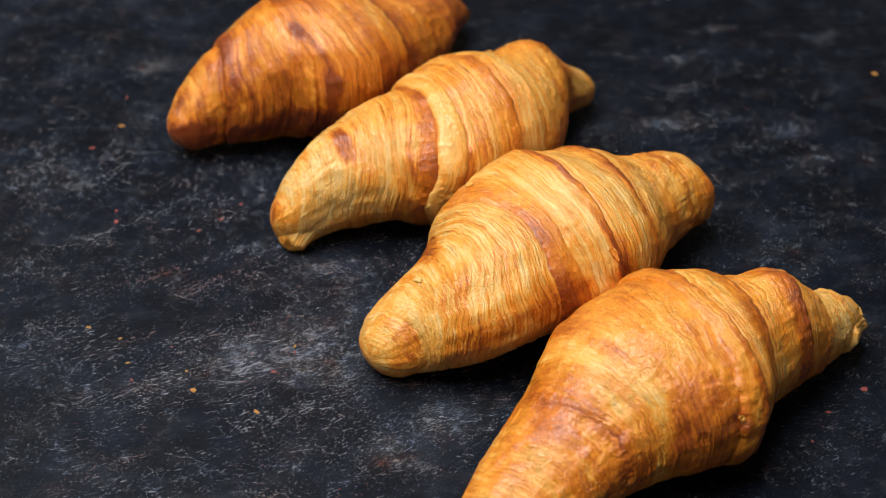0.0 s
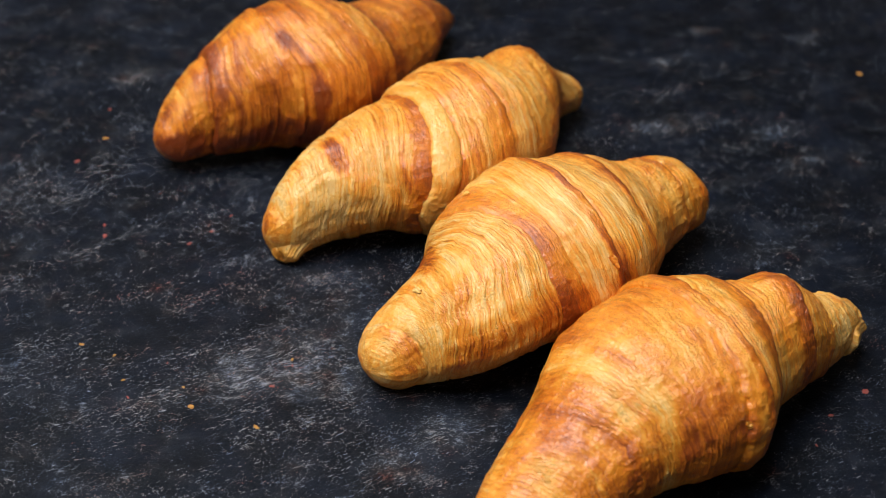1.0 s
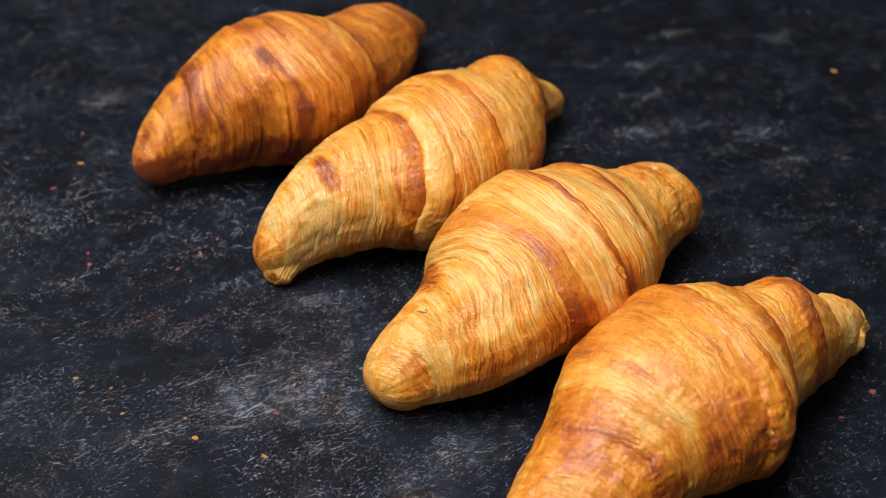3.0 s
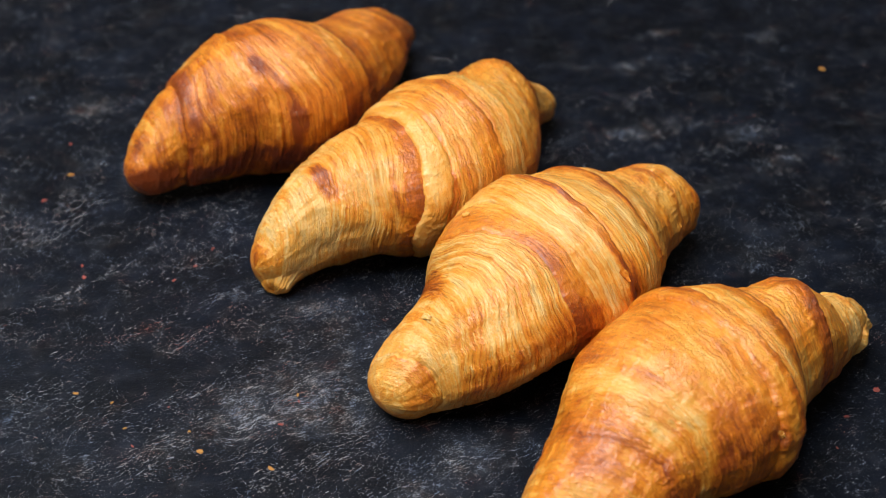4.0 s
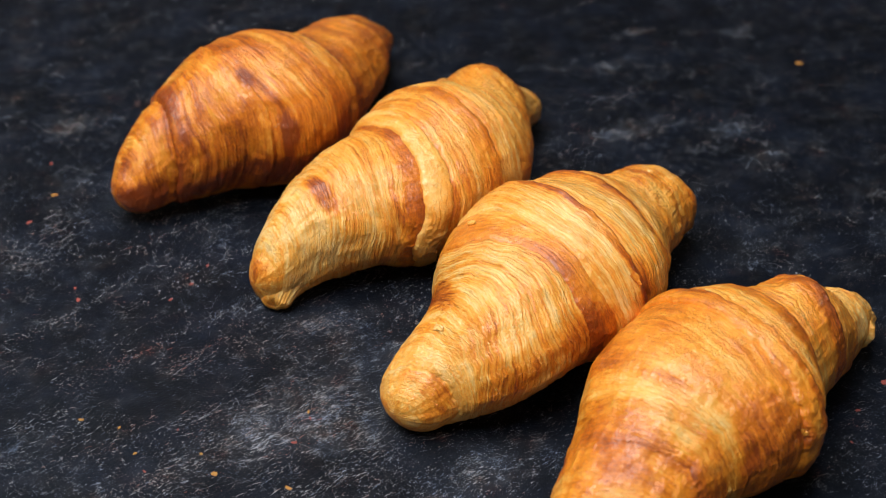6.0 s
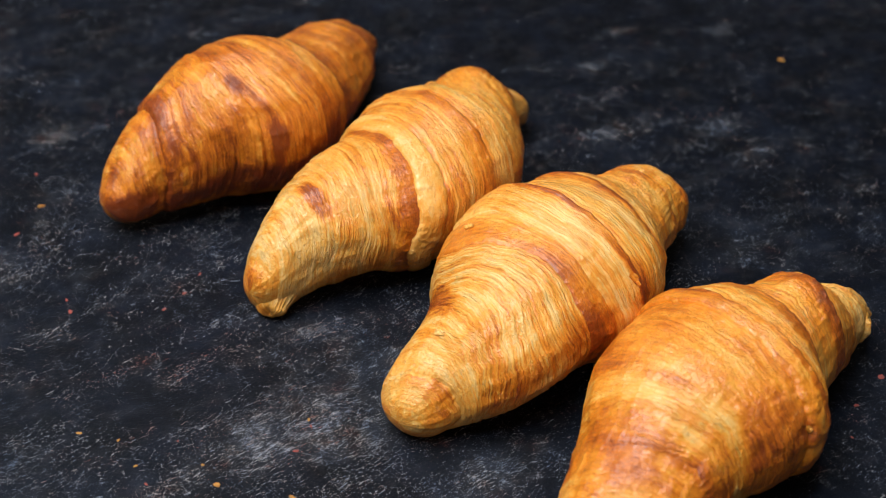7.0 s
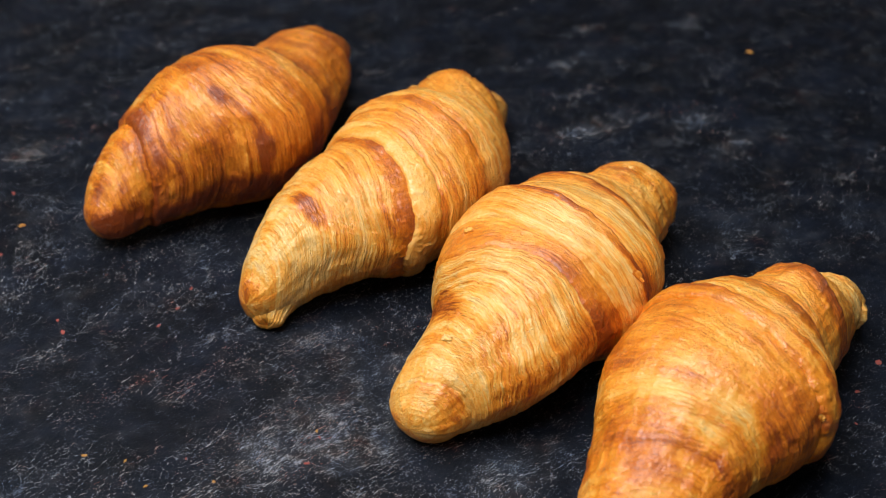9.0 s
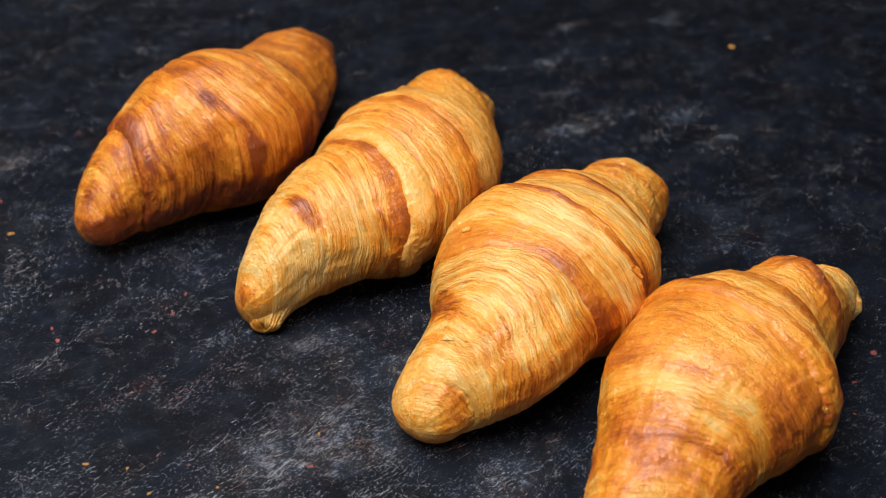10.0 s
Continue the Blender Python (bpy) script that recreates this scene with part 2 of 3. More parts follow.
def spline(rows, at):
    """Natural cubic curve through rows, at parameters from 0 to 1 (and straight on past the ends)."""
    p = np.asarray(rows, float)
    n = len(p)
    a, b = np.eye(n), np.zeros_like(p)
    for i in range(1, n - 1):
        a[i, i - 1], a[i, i], a[i, i + 1] = 1, 4, 1
        b[i] = 6 * (p[i - 1] - 2 * p[i] + p[i + 1])
    m = np.linalg.solve(a, b)
    t = np.clip(at, 0, 1) * (n - 1)
    i = np.minimum(t.astype(int), n - 2)
    f = (t - i)[:, None]
    return p[i] * (1 - f) + p[i + 1] * f + ((1 - f) ** 3 - (1 - f)) * m[i] / 6 + (f**3 - f) * m[i + 1] / 6


# ---------- the setting ----------
SIDE = 1.6


def tabletop():
    """One sheet of painted board with a thickness, fine where the pastries lie, so that its rubbing and painted light
    can vary.
    """
    xs = np.concatenate([np.linspace(-SIDE, -0.27, 14)[:-1], np.arange(-0.27, 0.33, 0.004), np.linspace(0.33, SIDE, 14)])
    ys = np.concatenate([np.linspace(-SIDE, -0.17, 14)[:-1], np.arange(-0.17, 0.37, 0.004), np.linspace(0.37, SIDE, 14)])
    x, y = np.meshgrid(xs, ys, indexing="xy")
    z = 0 * x
    # rubbed places; the widest paint in pooled and failing light: x, y and length in millimetres, strength
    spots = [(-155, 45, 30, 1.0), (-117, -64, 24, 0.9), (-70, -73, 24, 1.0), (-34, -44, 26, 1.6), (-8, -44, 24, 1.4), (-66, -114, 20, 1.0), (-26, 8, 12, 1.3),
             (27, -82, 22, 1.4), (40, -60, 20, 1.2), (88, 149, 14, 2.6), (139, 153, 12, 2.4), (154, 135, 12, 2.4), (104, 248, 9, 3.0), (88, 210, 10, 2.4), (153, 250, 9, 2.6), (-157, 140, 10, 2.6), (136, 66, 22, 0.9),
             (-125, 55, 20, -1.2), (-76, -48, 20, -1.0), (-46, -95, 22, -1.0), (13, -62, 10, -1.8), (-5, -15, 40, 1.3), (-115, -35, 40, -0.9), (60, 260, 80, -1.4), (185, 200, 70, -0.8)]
    wear_and_light = np.zeros_like(x)
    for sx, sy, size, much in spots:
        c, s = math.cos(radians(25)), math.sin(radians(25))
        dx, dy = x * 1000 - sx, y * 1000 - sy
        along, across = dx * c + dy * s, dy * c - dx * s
        wear_and_light += 0.75 * much * np.exp(-((along / size) ** 2 + (across / (0.55 * size)) ** 2))
    wear_and_light += 0.3 * cloud(x * 40, y * 60, z, 5) + 0.25 * cloud(x * 120, y * 160, z, 6)
    me = grid_mesh("tabletop", np.stack([x, y, z], -1), values=[("wear_and_light", "FLOAT", wear_and_light)])
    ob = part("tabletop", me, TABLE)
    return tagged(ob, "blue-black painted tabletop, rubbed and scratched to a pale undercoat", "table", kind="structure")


table = tabletop()


def scratches(name, trails, fill, seed, label):
    """Nicks and rubbed lines where the dark paint is gone, some whitened to paint in glints: thin curved slivers that
    lie on the board along wandering trails.

    trails: x, y, length, spread (mm), direction (degrees), how many, how red; fill: how many more trails lie anywhere."""
    rng = random.Random(seed)
    rows = list(trails)
    for _ in range(fill):
        rows.append((rng.gauss(5, 105), rng.gauss(10, 105), rng.uniform(12, 60), rng.uniform(2, 9), rng.gauss(39, 8), rng.randint(12, 70), rng.random() ** 3))
    verts, faces, tints = [], [], []
    for x, y, long_, spread, way, count, red in rows:
        bow = rng.uniform(-0.3, 0.3)
        cool = rng.uniform(-0.12, 0.12)
        for _ in range(int(1.5 * count)):
            t = rng.uniform(-0.5, 0.5)
            off = rng.gauss(0, spread * 0.5)
            turn = radians(way + 40 * bow * t + rng.gauss(0, 7))
            c, s_ = math.cos(radians(way)), math.sin(radians(way))
            px = x + long_ * t * c - (off + bow * long_ * t * t) * s_
            py = y + long_ * t * s_ + (off + bow * long_ * t * t) * c
            nick = rng.random() < 0.7
            size = rng.uniform(0.09, 0.28) if nick else min(3.0, rng.expovariate(1 / 0.7) + 0.3)
            wide = size * rng.uniform(0.5, 0.9) if nick else rng.uniform(0.06, 0.15)
            parts = 3 if nick else max(3, int(size / 0.3))
            curl = rng.gauss(0, 0.25) * size / 2
            tone = min(1.0, max(0.0, rng.gauss(0.30 + cool + 0.5 * red, 0.12)))
            start = len(verts)
            for k in range(parts + 1):
                f = k / parts - 0.5
                dx, dy = size * f, curl * (f * f - 0.1) + rng.gauss(0, 0.03)
                w = wide * (0.25 + 0.75 * (1 - 4 * f * f)) * rng.uniform(0.6, 1.3) / 2
                for sgn in (-1, 1):
                    qx, qy = dx, dy + sgn * w
                    verts.append(((px + qx * math.cos(turn) - qy * math.sin(turn)) / 1000, (py + qx * math.sin(turn) + qy * math.cos(turn)) / 1000, 0.00009 + 0.00005 * (1 - 4 * f * f)))
                    tints.append(tone)
            for k in range(parts):
                i = start + 2 * k
                faces.append((i, i + 2, i + 3, i + 1))
    me = bpy.data.meshes.new(name)
    me.from_pydata(verts, [], faces)
    me.attributes.new("tint", "FLOAT", "POINT").data.foreach_set("value", tints)
    me.update()
    return tagged(part(name, me, NICK, table, label), kind="stuff")


scratches("paint_scratch", [
    (-57, -62, 52, 5, 40, 150, 0.3), (-71, -75, 60, 4, 36, 120, 0.25), (-86, -87, 50, 7, 34, 90, 0.6), (-34, -44, 40, 11, 44, 170, 0.0), (-8, -44, 30, 12, 45, 130, 0.0),
    (-117, -64, 44, 14, 35, 150, 0.05), (-66, -114, 30, 6, 40, 90, 0.5), (-99, -19, 40, 8, 42, 110, 0.3), (-150, 40, 50, 14, 40, 220, 0.15),
    (-26, 8, 16, 6, 30, 110, 0.45), (20, -75, 50, 16, 45, 330, 0.0), (-20, -70, 50, 16, 42, 220, 0.1), (-30, -100, 60, 16, 40, 200, 0.15), (165, -50, 40, 14, 45, 120, 0.1)],
    420, 71, "short pale scratches and nicks through the dark paint, some whitened for glints")
# walls added out of view; their cream colour bounces warm fill
for wall_name, lo, hi in (("wall_north", (-SIDE, SIDE, -0.05), (SIDE, SIDE + 0.1, CEILING)), ("wall_south", (-SIDE, -SIDE - 0.1, -0.05), (SIDE, -SIDE, CEILING)),
                          ("wall_west", (-SIDE - 0.1, -SIDE - 0.1, -0.05), (-SIDE, SIDE + 0.1, CEILING)), ("wall_east", (SIDE, -SIDE - 0.1, -0.05), (SIDE + 0.1, SIDE + 0.1, CEILING))):
    tagged(box(wall_name, lo, hi, WALL), "plain cream wall added out of view to close the set and bounce light", "wall", kind="structure")


def ceiling():
    """A slab added out of view, with the key lamp's opening cut through it."""
    cx, cy, w, d = KEY_OPENING
    xs = [-SIDE - 0.1, cx - w / 2, cx + w / 2, SIDE + 0.1]
    ys = [-SIDE - 0.1, cy - d / 2, cy + d / 2, SIDE + 0.1]
    bm = bmesh.new()
    for i in range(3):
        for j in range(3):
            if i == 1 and j == 1:
                continue
            new_verts = bmesh.ops.create_cube(bm, size=1.0)["verts"]
            for v in new_verts:
                v.co = (xs[i] + (xs[i + 1] - xs[i]) * (v.co.x + 0.5), ys[j] + (ys[j + 1] - ys[j]) * (v.co.y + 0.5), CEILING + 0.05 + 0.1 * v.co.z)
    bmesh.ops.remove_doubles(bm, verts=bm.verts, dist=0.0001)
    me = bpy.data.meshes.new("ceiling")
    bm.to_mesh(me)
    bm.free()
    return tagged(part("ceiling", me, WALL), "plain cream ceiling added out of view, with a square opening for the key lamp", "ceiling", kind="structure")


ceiling()


# ---------- croissants ----------
ROLLS = []
# columns round a roll: close together over its upper side and towards the open table, wide apart beneath
TURN = np.radians(np.concatenate([np.linspace(-90, -10, 22, endpoint=False), np.linspace(-10, 225, 250, endpoint=False), np.linspace(225, 270, 13, endpoint=False)]))
DEG = np.degrees(TURN)
AROUND = len(TURN)


def edge_line(shares):
    """Where a wrap ends, round the roll, from its share of the length at 45, 95, 145 and 195 degrees."""
    at = np.linspace(-90, 270, 361)
    line = np.interp(at, (-90, -20, 45, 95, 145, 195, 260, 270), (np.mean(shares), shares[0], *shares, np.mean(shares), np.mean(shares)))
    soft = np.hanning(31)
    line = np.convolve(np.pad(line, 15, "edge"), soft / soft.sum(), "valid")
    return np.interp(DEG, at, line)


def croissant(rows, edges, levels, zones, patches, label, seed=1, pleat=1.1, fold=0.3, fray=1.0, crust=0.0):
    """A rolled pastry lying on the table, from its near tip to its far tip.

    rows: places along it, in millimetres: x, y, underside, top, half width.
    edges: where one wrap ends on the next, as shares of the length at four angles round the roll; levels: how high each
    wrap lies.
    zones: for each wrap, from its near to its far edge: share of the wrap, how brown it is, how openly its leaves show.
    pleat, fold: how far apart and how high the leaves stand, in millimetres; fray: how ragged the wraps' edges are;
    crust: how much darker than its zones the whole roll is baked.
    patches: browner or paler places, some of them painted shade (share of the length, degrees round, spread of both,
    amount)."""
    root = new("croissant")
    base = np.array([rows[len(rows) // 2][0], rows[len(rows) // 2][1], 0.0]) / 1000
    root.location = base
    skin = []
    ROLLS.append((root, skin))
    tagged(root, label, "croissant", "croissants in a row")
    length = float(np.linalg.norm(np.diff(spline(rows, np.linspace(0, 1, 60))[:, :2], axis=0), axis=1).sum()) / 1000
    lines = [0 * DEG - 0.032]
    for k, shares in enumerate(edges):
        c, t = np.cos(TURN), np.sin(TURN)
        rag = 0.0050 * cloud(c * 1.6, t * 1.6, 0 * t + k, seed + 40) + 0.0028 * cloud(c * 6, t * 6, 0 * t + k, seed + 41) + 0.0016 * cloud(c * 17, t * 17, 0 * t + k, seed + 42)
        lines.append(edge_line(shares) + fray * rag)
    lines.append(0 * DEG + 1.05)
    for i, level in enumerate(levels):
        a, b = lines[i], lines[i + 1]
        first, last = i == 0, i == len(levels) - 1
        open0 = not first and levels[i - 1] > level      # tucked under the wrap before it
        open1 = not last and levels[i + 1] > level
        step0 = 1.0 if first else float(np.clip(abs(levels[i - 1] - level) / 0.8, 0.3, 1.0))
        step1 = 1.0 if last else float(np.clip(abs(levels[i + 1] - level) / 0.8, 0.3, 1.0))
        middle0, middle1 = float(a.mean()), float(b.mean())
        tuck = 0.03
        count = max(24, int((middle1 - middle0 + tuck * (open0 + open1)) * length / 0.0002))
        v = np.linspace(0, 1, count)
        a, b = a - tuck * open0, b + tuck * open1
        u = a[None] + (b - a)[None] * v[:, None]
        th = np.broadcast_to(TURN, u.shape)
        uc = np.clip(u, 0.011, 0.989)
        s = spline(rows, u.reshape(-1)).reshape(*u.shape, 5) / 1000
        ahead = spline(rows, (uc + 0.01).reshape(-1)).reshape(*u.shape, 5) - spline(rows, (uc - 0.01).reshape(-1)).reshape(*u.shape, 5)
        ahead = ahead[..., :2] / np.linalg.norm(ahead[..., :2], axis=-1, keepdims=True)
        side = np.stack([-ahead[..., 1], ahead[..., 0]], -1)
        over = np.where(u < 0, u, np.where(u > 1, u - 1, 0)) * length
        half, high, mid = s[..., 4], (s[..., 3] - s[..., 2]) / 2, (s[..., 3] + s[..., 2]) / 2
        size = np.sqrt(half * high)
        cx, sx = np.cos(th), np.sin(th)
        al = u * length
        # the share of the wrap in sight, and the way along it that keeps level with its edges
        seen = (u - a[None] - tuck * open0) / (b - a - tuck * (open0 + open1))[None]
        st = (middle0 + (middle1 - middle0) * seen) * length
        drift = seen + 0.05 * cloud(st * 160, cx * 3, sx * 3, seed + 21) + 0.05 * cloud(st * 60, cx * 1.6, sx * 1.6, seed + 22)
        zone = np.array(zones[i], float)
        bake, leafy = np.interp(drift, zone[:, 0], zone[:, 1]), np.interp(drift, zone[:, 0], zone[:, 2])
        leafy = np.clip(leafy + 0.35 * cloud(al * 110, cx * 3.2, sx * 3.2, seed + 4), 0, 1)
        # leaves of dough: each rises towards its edge and drops to the next, stronger here and weaker there
        run = st + 0.0028 * cloud(st * 30, cx * 1.0, sx * 1.0, seed)
        relief, tone, groove = 0, 0, 0
        for step, (gap, amount) in enumerate(((pleat * 2.6, 1.0), (pleat, 1.0), (pleat * 0.55, 0.5))):
            q = run / (gap / 1000) + 0.8 * cloud(st * 60 / gap, cx * 0.8, sx * 0.8, seed + 17 + step)
            k, f = np.floor(q), q - np.floor(q)
            much = smooth(cloud(k * 7.31, cx * 2.2, sx * 2.2, seed + 30 + step), -0.15, 0.6)
            relief = relief + amount * much * (f - smooth(f, 0.78, 1.0))
            groove = groove + amount * much * np.exp(-(((f - 0.93) / 0.13) ** 2))
            tone = tone + amount * (cloud(k * 3.17, cx * 1.3, sx * 1.3, seed + 50 + step) - 0.5 * (f - 0.5) * much)
        pimple = np.maximum(0, cloud(al * 620, cx * 18, sx * 18, seed + 19)) + 0.9 * np.maximum(0, cloud(al * 300, cx * 9, sx * 9, seed + 20) - 0.1)
        ridge = 1 - abs(cloud(al * 190, cx * 5.5, sx * 5.5, seed + 23))
        bulge = cloud(al * 65, cx * 2.2, sx * 2.2, seed + 5)
        blister = cloud(al * 210, cx * 6.3, sx * 6.3, seed + 6)
        pillow = np.clip(4 * v * (1 - v), 0, 1)[:, None] ** 0.55
        rim0 = np.exp(-((u - a[None]) * length / 0.0045) ** 2) * (not open0) * (not first)
        rim1 = np.exp(-((b[None] - u) * length / 0.0045) ** 2) * (not open1) * (not last)
        lift = (level - 1.9) * 0.0015 - 0.0013 + 0.0014 * pillow + 0.0006 * (rim0 + rim1)
        rough = fold / 1000 * (0.10 + 0.90 * leafy) * relief + (1 - leafy) * (0.00035 * pimple + 0.0002 * ridge ** 6) + 0.0008 * bulge + 0.00035 * blister
        lift = lift + rough * np.clip(size / 0.020, 0.4, 1.0)
        # edges: rounded down on to the wrap below, and closed at the two tips
        for gap, tucked, tip, fall in ((u - a[None], open0, first, step0), (b[None] - u, open1, last, step1)):
            reach = gap * length
            if tip:
                t = np.clip(reach / 0.010, 0, 1)
                lift = lift - size * (1 - np.sqrt(np.clip(1 - (1 - t) ** 2, 0, 1)))
            else:
                t = np.clip(reach / (0.003 if tucked else 0.0017), 0, 1)
                lift = lift - fall * (0.003 if tucked else 0.0024) * (1 - np.sqrt(np.clip(1 - (1 - t) ** 2, 0, 1)))
        if open0:
            lift = lift - step0 * 0.0022 * (1 - smooth((u - a[None]) / tuck, 0.3, 1.2))
        if open1:
            lift = lift - step1 * 0.0022 * (1 - smooth((b[None] - u) / tuck, 0.3, 1.2))
        grow = np.maximum(0.0, 1 + lift / np.maximum(size, 0.003))
        p = np.empty((*u.shape, 3))
        off = cx * half * grow
        p[..., :2] = s[..., :2] + ahead * over[..., None] + side * off[..., None]
        p[..., 2] = np.maximum(mid + sx * high * grow, 0.0004 + 0.0002 * (1 + sx))
        skin.append((u, p))
        # browning, with the shade that some patches paint in
        deg = np.broadcast_to(DEG, u.shape)
        brown = bake + 0.07 * bulge + 0.04 * blister + (0.25 + 0.75 * leafy) * (0.14 * groove + 0.16 * tone) + (1 - leafy) * (0.05 - 0.10 * pimple)
        for pu, pd, du, dd, much in patches:
            rag = 0.35 * cloud(al * 150, cx * 4.5, sx * 4.5, seed + 24)
            far = np.sqrt(((u - pu) / du) ** 2 + ((deg - pd) / dd) ** 2) + rag
            brown = brown + much * (1 - smooth(far, 0.45, 1.45))
        brown = 0.40 + crust + 1.15 * (brown - 0.40)
        flow = np.stack([st, th * 0.03, 0 * al + seed + i], -1)
        name = "tip" if first or last else "pastry_layer"
        me = grid_mesh(name, p - base, True, [("bake", "FLOAT", brown), ("flow", "FLOAT_VECTOR", flow), ("leafy", "FLOAT", leafy)])
        part(name, me, PASTRY, root, "rounded end of the roll" if first or last else "")
    return root


croissant(
    [(-113, 70, 3, 26, 10),
        (-102, 82, 3, 41, 17),
        (-89, 92, 4, 53, 22),
        (-77, 100, 3, 61, 27),
        (-66, 108, 0, 61, 34),
        (-56, 120, 0, 60, 34),
        (-49, 135, 0, 52, 29),
        (-43, 152, 0, 45, 26),
        (-37, 170, 0, 41, 23),
        (-32, 189, 3, 36, 18),
        (-30, 207, 1, 23, 17)],
    [(0.140, 0.128, 0.103, 0.090), (0.280, 0.300, 0.360, 0.355), (0.610, 0.600, 0.565, 0.560), (0.845, 0.850, 0.850, 0.850)],
    [2.0, 3.0, 2.4, 1.6, 0.7],
    [[(0, 0.76, 0.6), (0.5, 0.56, 0.8), (0.9, 0.58, 0.7), (1, 0.66, 0.5)],
     [(0, 0.86, 0.2), (0.13, 0.80, 0.3), (0.24, 0.58, 0.9), (0.6, 0.55, 0.8), (0.85, 0.58, 0.5), (1, 0.62, 0.3)],
     [(0, 0.68, 0.5), (0.4, 0.58, 0.8), (0.75, 0.62, 0.5), (0.9, 0.50, 0.5), (1, 0.46, 0.4)],
     [(0, 0.90, 0.1), (0.12, 0.72, 0.3), (0.5, 0.59, 0.4), (1, 0.62, 0.4)],
     [(0, 0.86, 0.1), (0.3, 0.63, 0.4), (1, 0.68, 0.5)]],
    # (0.30, 205) and (0.0, 190) paint shade on the lower flank and near tip
    [(0.330, 123, 0.020, 9, 0.35), (0.385, 168, 0.014, 18, 0.32), (0.49, 190, 0.05, 18, 0.4), (0.30, 205, 0.20, 16, 0.35), (0.0, 190, 0.08, 40, 0.4), (0.27, 128, 0.05, 22, -0.08)],
    "dark brown baked croissant with a scarred crown on the tabletop", seed=11, pleat=1.2, fold=0.5, crust=0.03)
croissant(
    [(-49, 19, 0, 24, 9),
        (-38, 31, 2, 38, 15),
        (-26, 42, 4, 44, 22.5),
        (-15, 50, 4, 48.5, 27.5),
        (-4, 57, 0, 51, 31),
        (8, 71, 2, 56, 33),
        (18, 87, 0, 57, 35),
        (25, 104, 0, 51, 28),
        (30, 122, 2, 49, 20),
        (37, 137, 2, 35, 15),
        (45, 152, 0, 22, 13)],
    [(0.200, 0.185, 0.150, 0.120), (0.420, 0.410, 0.385, 0.350), (0.470, 0.460, 0.430, 0.390), (0.590, 0.562, 0.535, 0.530), (0.760, 0.640, 0.590, 0.580)],
    [2.35, 2.55, 2.85, 2.45, 1.8, 0.9],
    [[(0, 0.40, 0.5), (0.3, 0.22, 0.7), (0.7, 0.23, 0.8), (1, 0.30, 0.7)],
     [(0, 0.33, 0.5), (0.3, 0.36, 0.7), (0.6, 0.36, 1.0), (0.8, 0.40, 0.9), (0.86, 0.62, 0.2), (1, 0.72, 0.05)],
     [(0, 0.30, 0.3), (0.6, 0.27, 0.4), (1, 0.22, 0.6)],
     [(0, 0.44, 1.0), (0.5, 0.40, 1.0), (0.74, 0.54, 0.5), (1, 0.70, 0.2)],
     [(0, 0.35, 0.8), (0.5, 0.33, 0.7), (1, 0.45, 0.5)],
     [(0, 0.40, 0.5), (0.4, 0.45, 0.3), (0.62, 0.48, 0.4), (0.75, 0.30, 0.6), (0.95, 0.26, 0.6), (1, 0.45, 0.4)]],
    [(0.155, 104, 0.022, 30, 0.42), (0.07, 165, 0.10, 40, -0.08), (0.80, 120, 0.03, 60, 0.16), (-0.03, 80, 0.03, 45, 0.25), (0.33, 150, 0.02, 14, 0.15)],
    "pale golden croissant with a hooked tip and brown wrap edges", seed=23, pleat=0.85, fold=0.42, crust=0.02)
croissant(
    [(8, -47.5, 1, 21, 11.5),
        (17, -37, 0, 30, 16.5),
        (31, -28, 4, 44, 25),
        (42, -16, 7, 52, 30),
        (51, -2, 2, 56, 35),
        (61, 10, 1, 60, 37),
        (68, 22, 0, 55, 34),
        (75, 34, 0, 52, 30),
        (83, 45, 1, 43, 24),
        (91, 57, 0, 39, 21),
        (99, 72, 0, 34, 20)],
    [(0.020, 0.045, 0.075, 0.085), (0.157, 0.165, 0.160, 0.150), (0.300, 0.330, 0.304, 0.309), (0.400, 0.380, 0.357, 0.375), (0.497, 0.490, 0.482, 0.492), (0.700, 0.670, 0.610, 0.560), (0.935, 0.935, 0.912, 0.900)],
    [2.2, 2.5, 2.7, 2.8, 3.2, 2.3, 1.3, 0.5],
    [[(0, 0.38, 0.5), (0.5, 0.30, 0.7), (1, 0.32, 0.7)],
     [(0, 0.24, 0.5), (0.35, 0.25, 0.6), (0.7, 0.30, 1.0), (1, 0.32, 1.0)],
     [(0, 0.42, 0.8), (0.2, 0.30, 1.0), (0.5, 0.27, 1.0), (0.8, 0.28, 1.0), (1, 0.35, 1.0)],
     [(0, 0.62, 0.1), (0.4, 0.55, 0.15), (0.7, 0.45, 0.3), (1, 0.40, 0.4)],
     [(0, 0.30, 0.5), (0.5, 0.33, 0.7), (0.75, 0.36, 0.9), (0.86, 0.66, 0.4), (1, 0.84, 0.2)],
     [(0, 0.60, 0.4), (0.12, 0.34, 0.9), (0.5, 0.30, 0.9), (0.78, 0.52, 0.4), (0.9, 0.72, 0.2), (1, 0.84, 0.1)],
     [(0, 0.36, 0.7), (0.5, 0.40, 0.4), (0.85, 0.42, 0.5), (1, 0.72, 0.2)],
     [(0, 0.42, 0.6), (0.6, 0.45, 0.5), (1, 0.80, 0.2)]],
    [(0.165, 48, 0.030, 30, 0.40), (0.33, 172, 0.06, 26, 0.30), (0.185, 172, 0.04, 20, 0.28), (0.48, 158, 0.018, 16, 0.3), (0.03, 150, 0.05, 30, 0.16), (0.34, 135, 0.04, 40, 0.08), (0.43, 100, 0.03, 40, -0.08)],
    "golden flaky croissant with finely layered flanks and a blistered crown", seed=37, pleat=0.75, fold=0.48, crust=0.01)
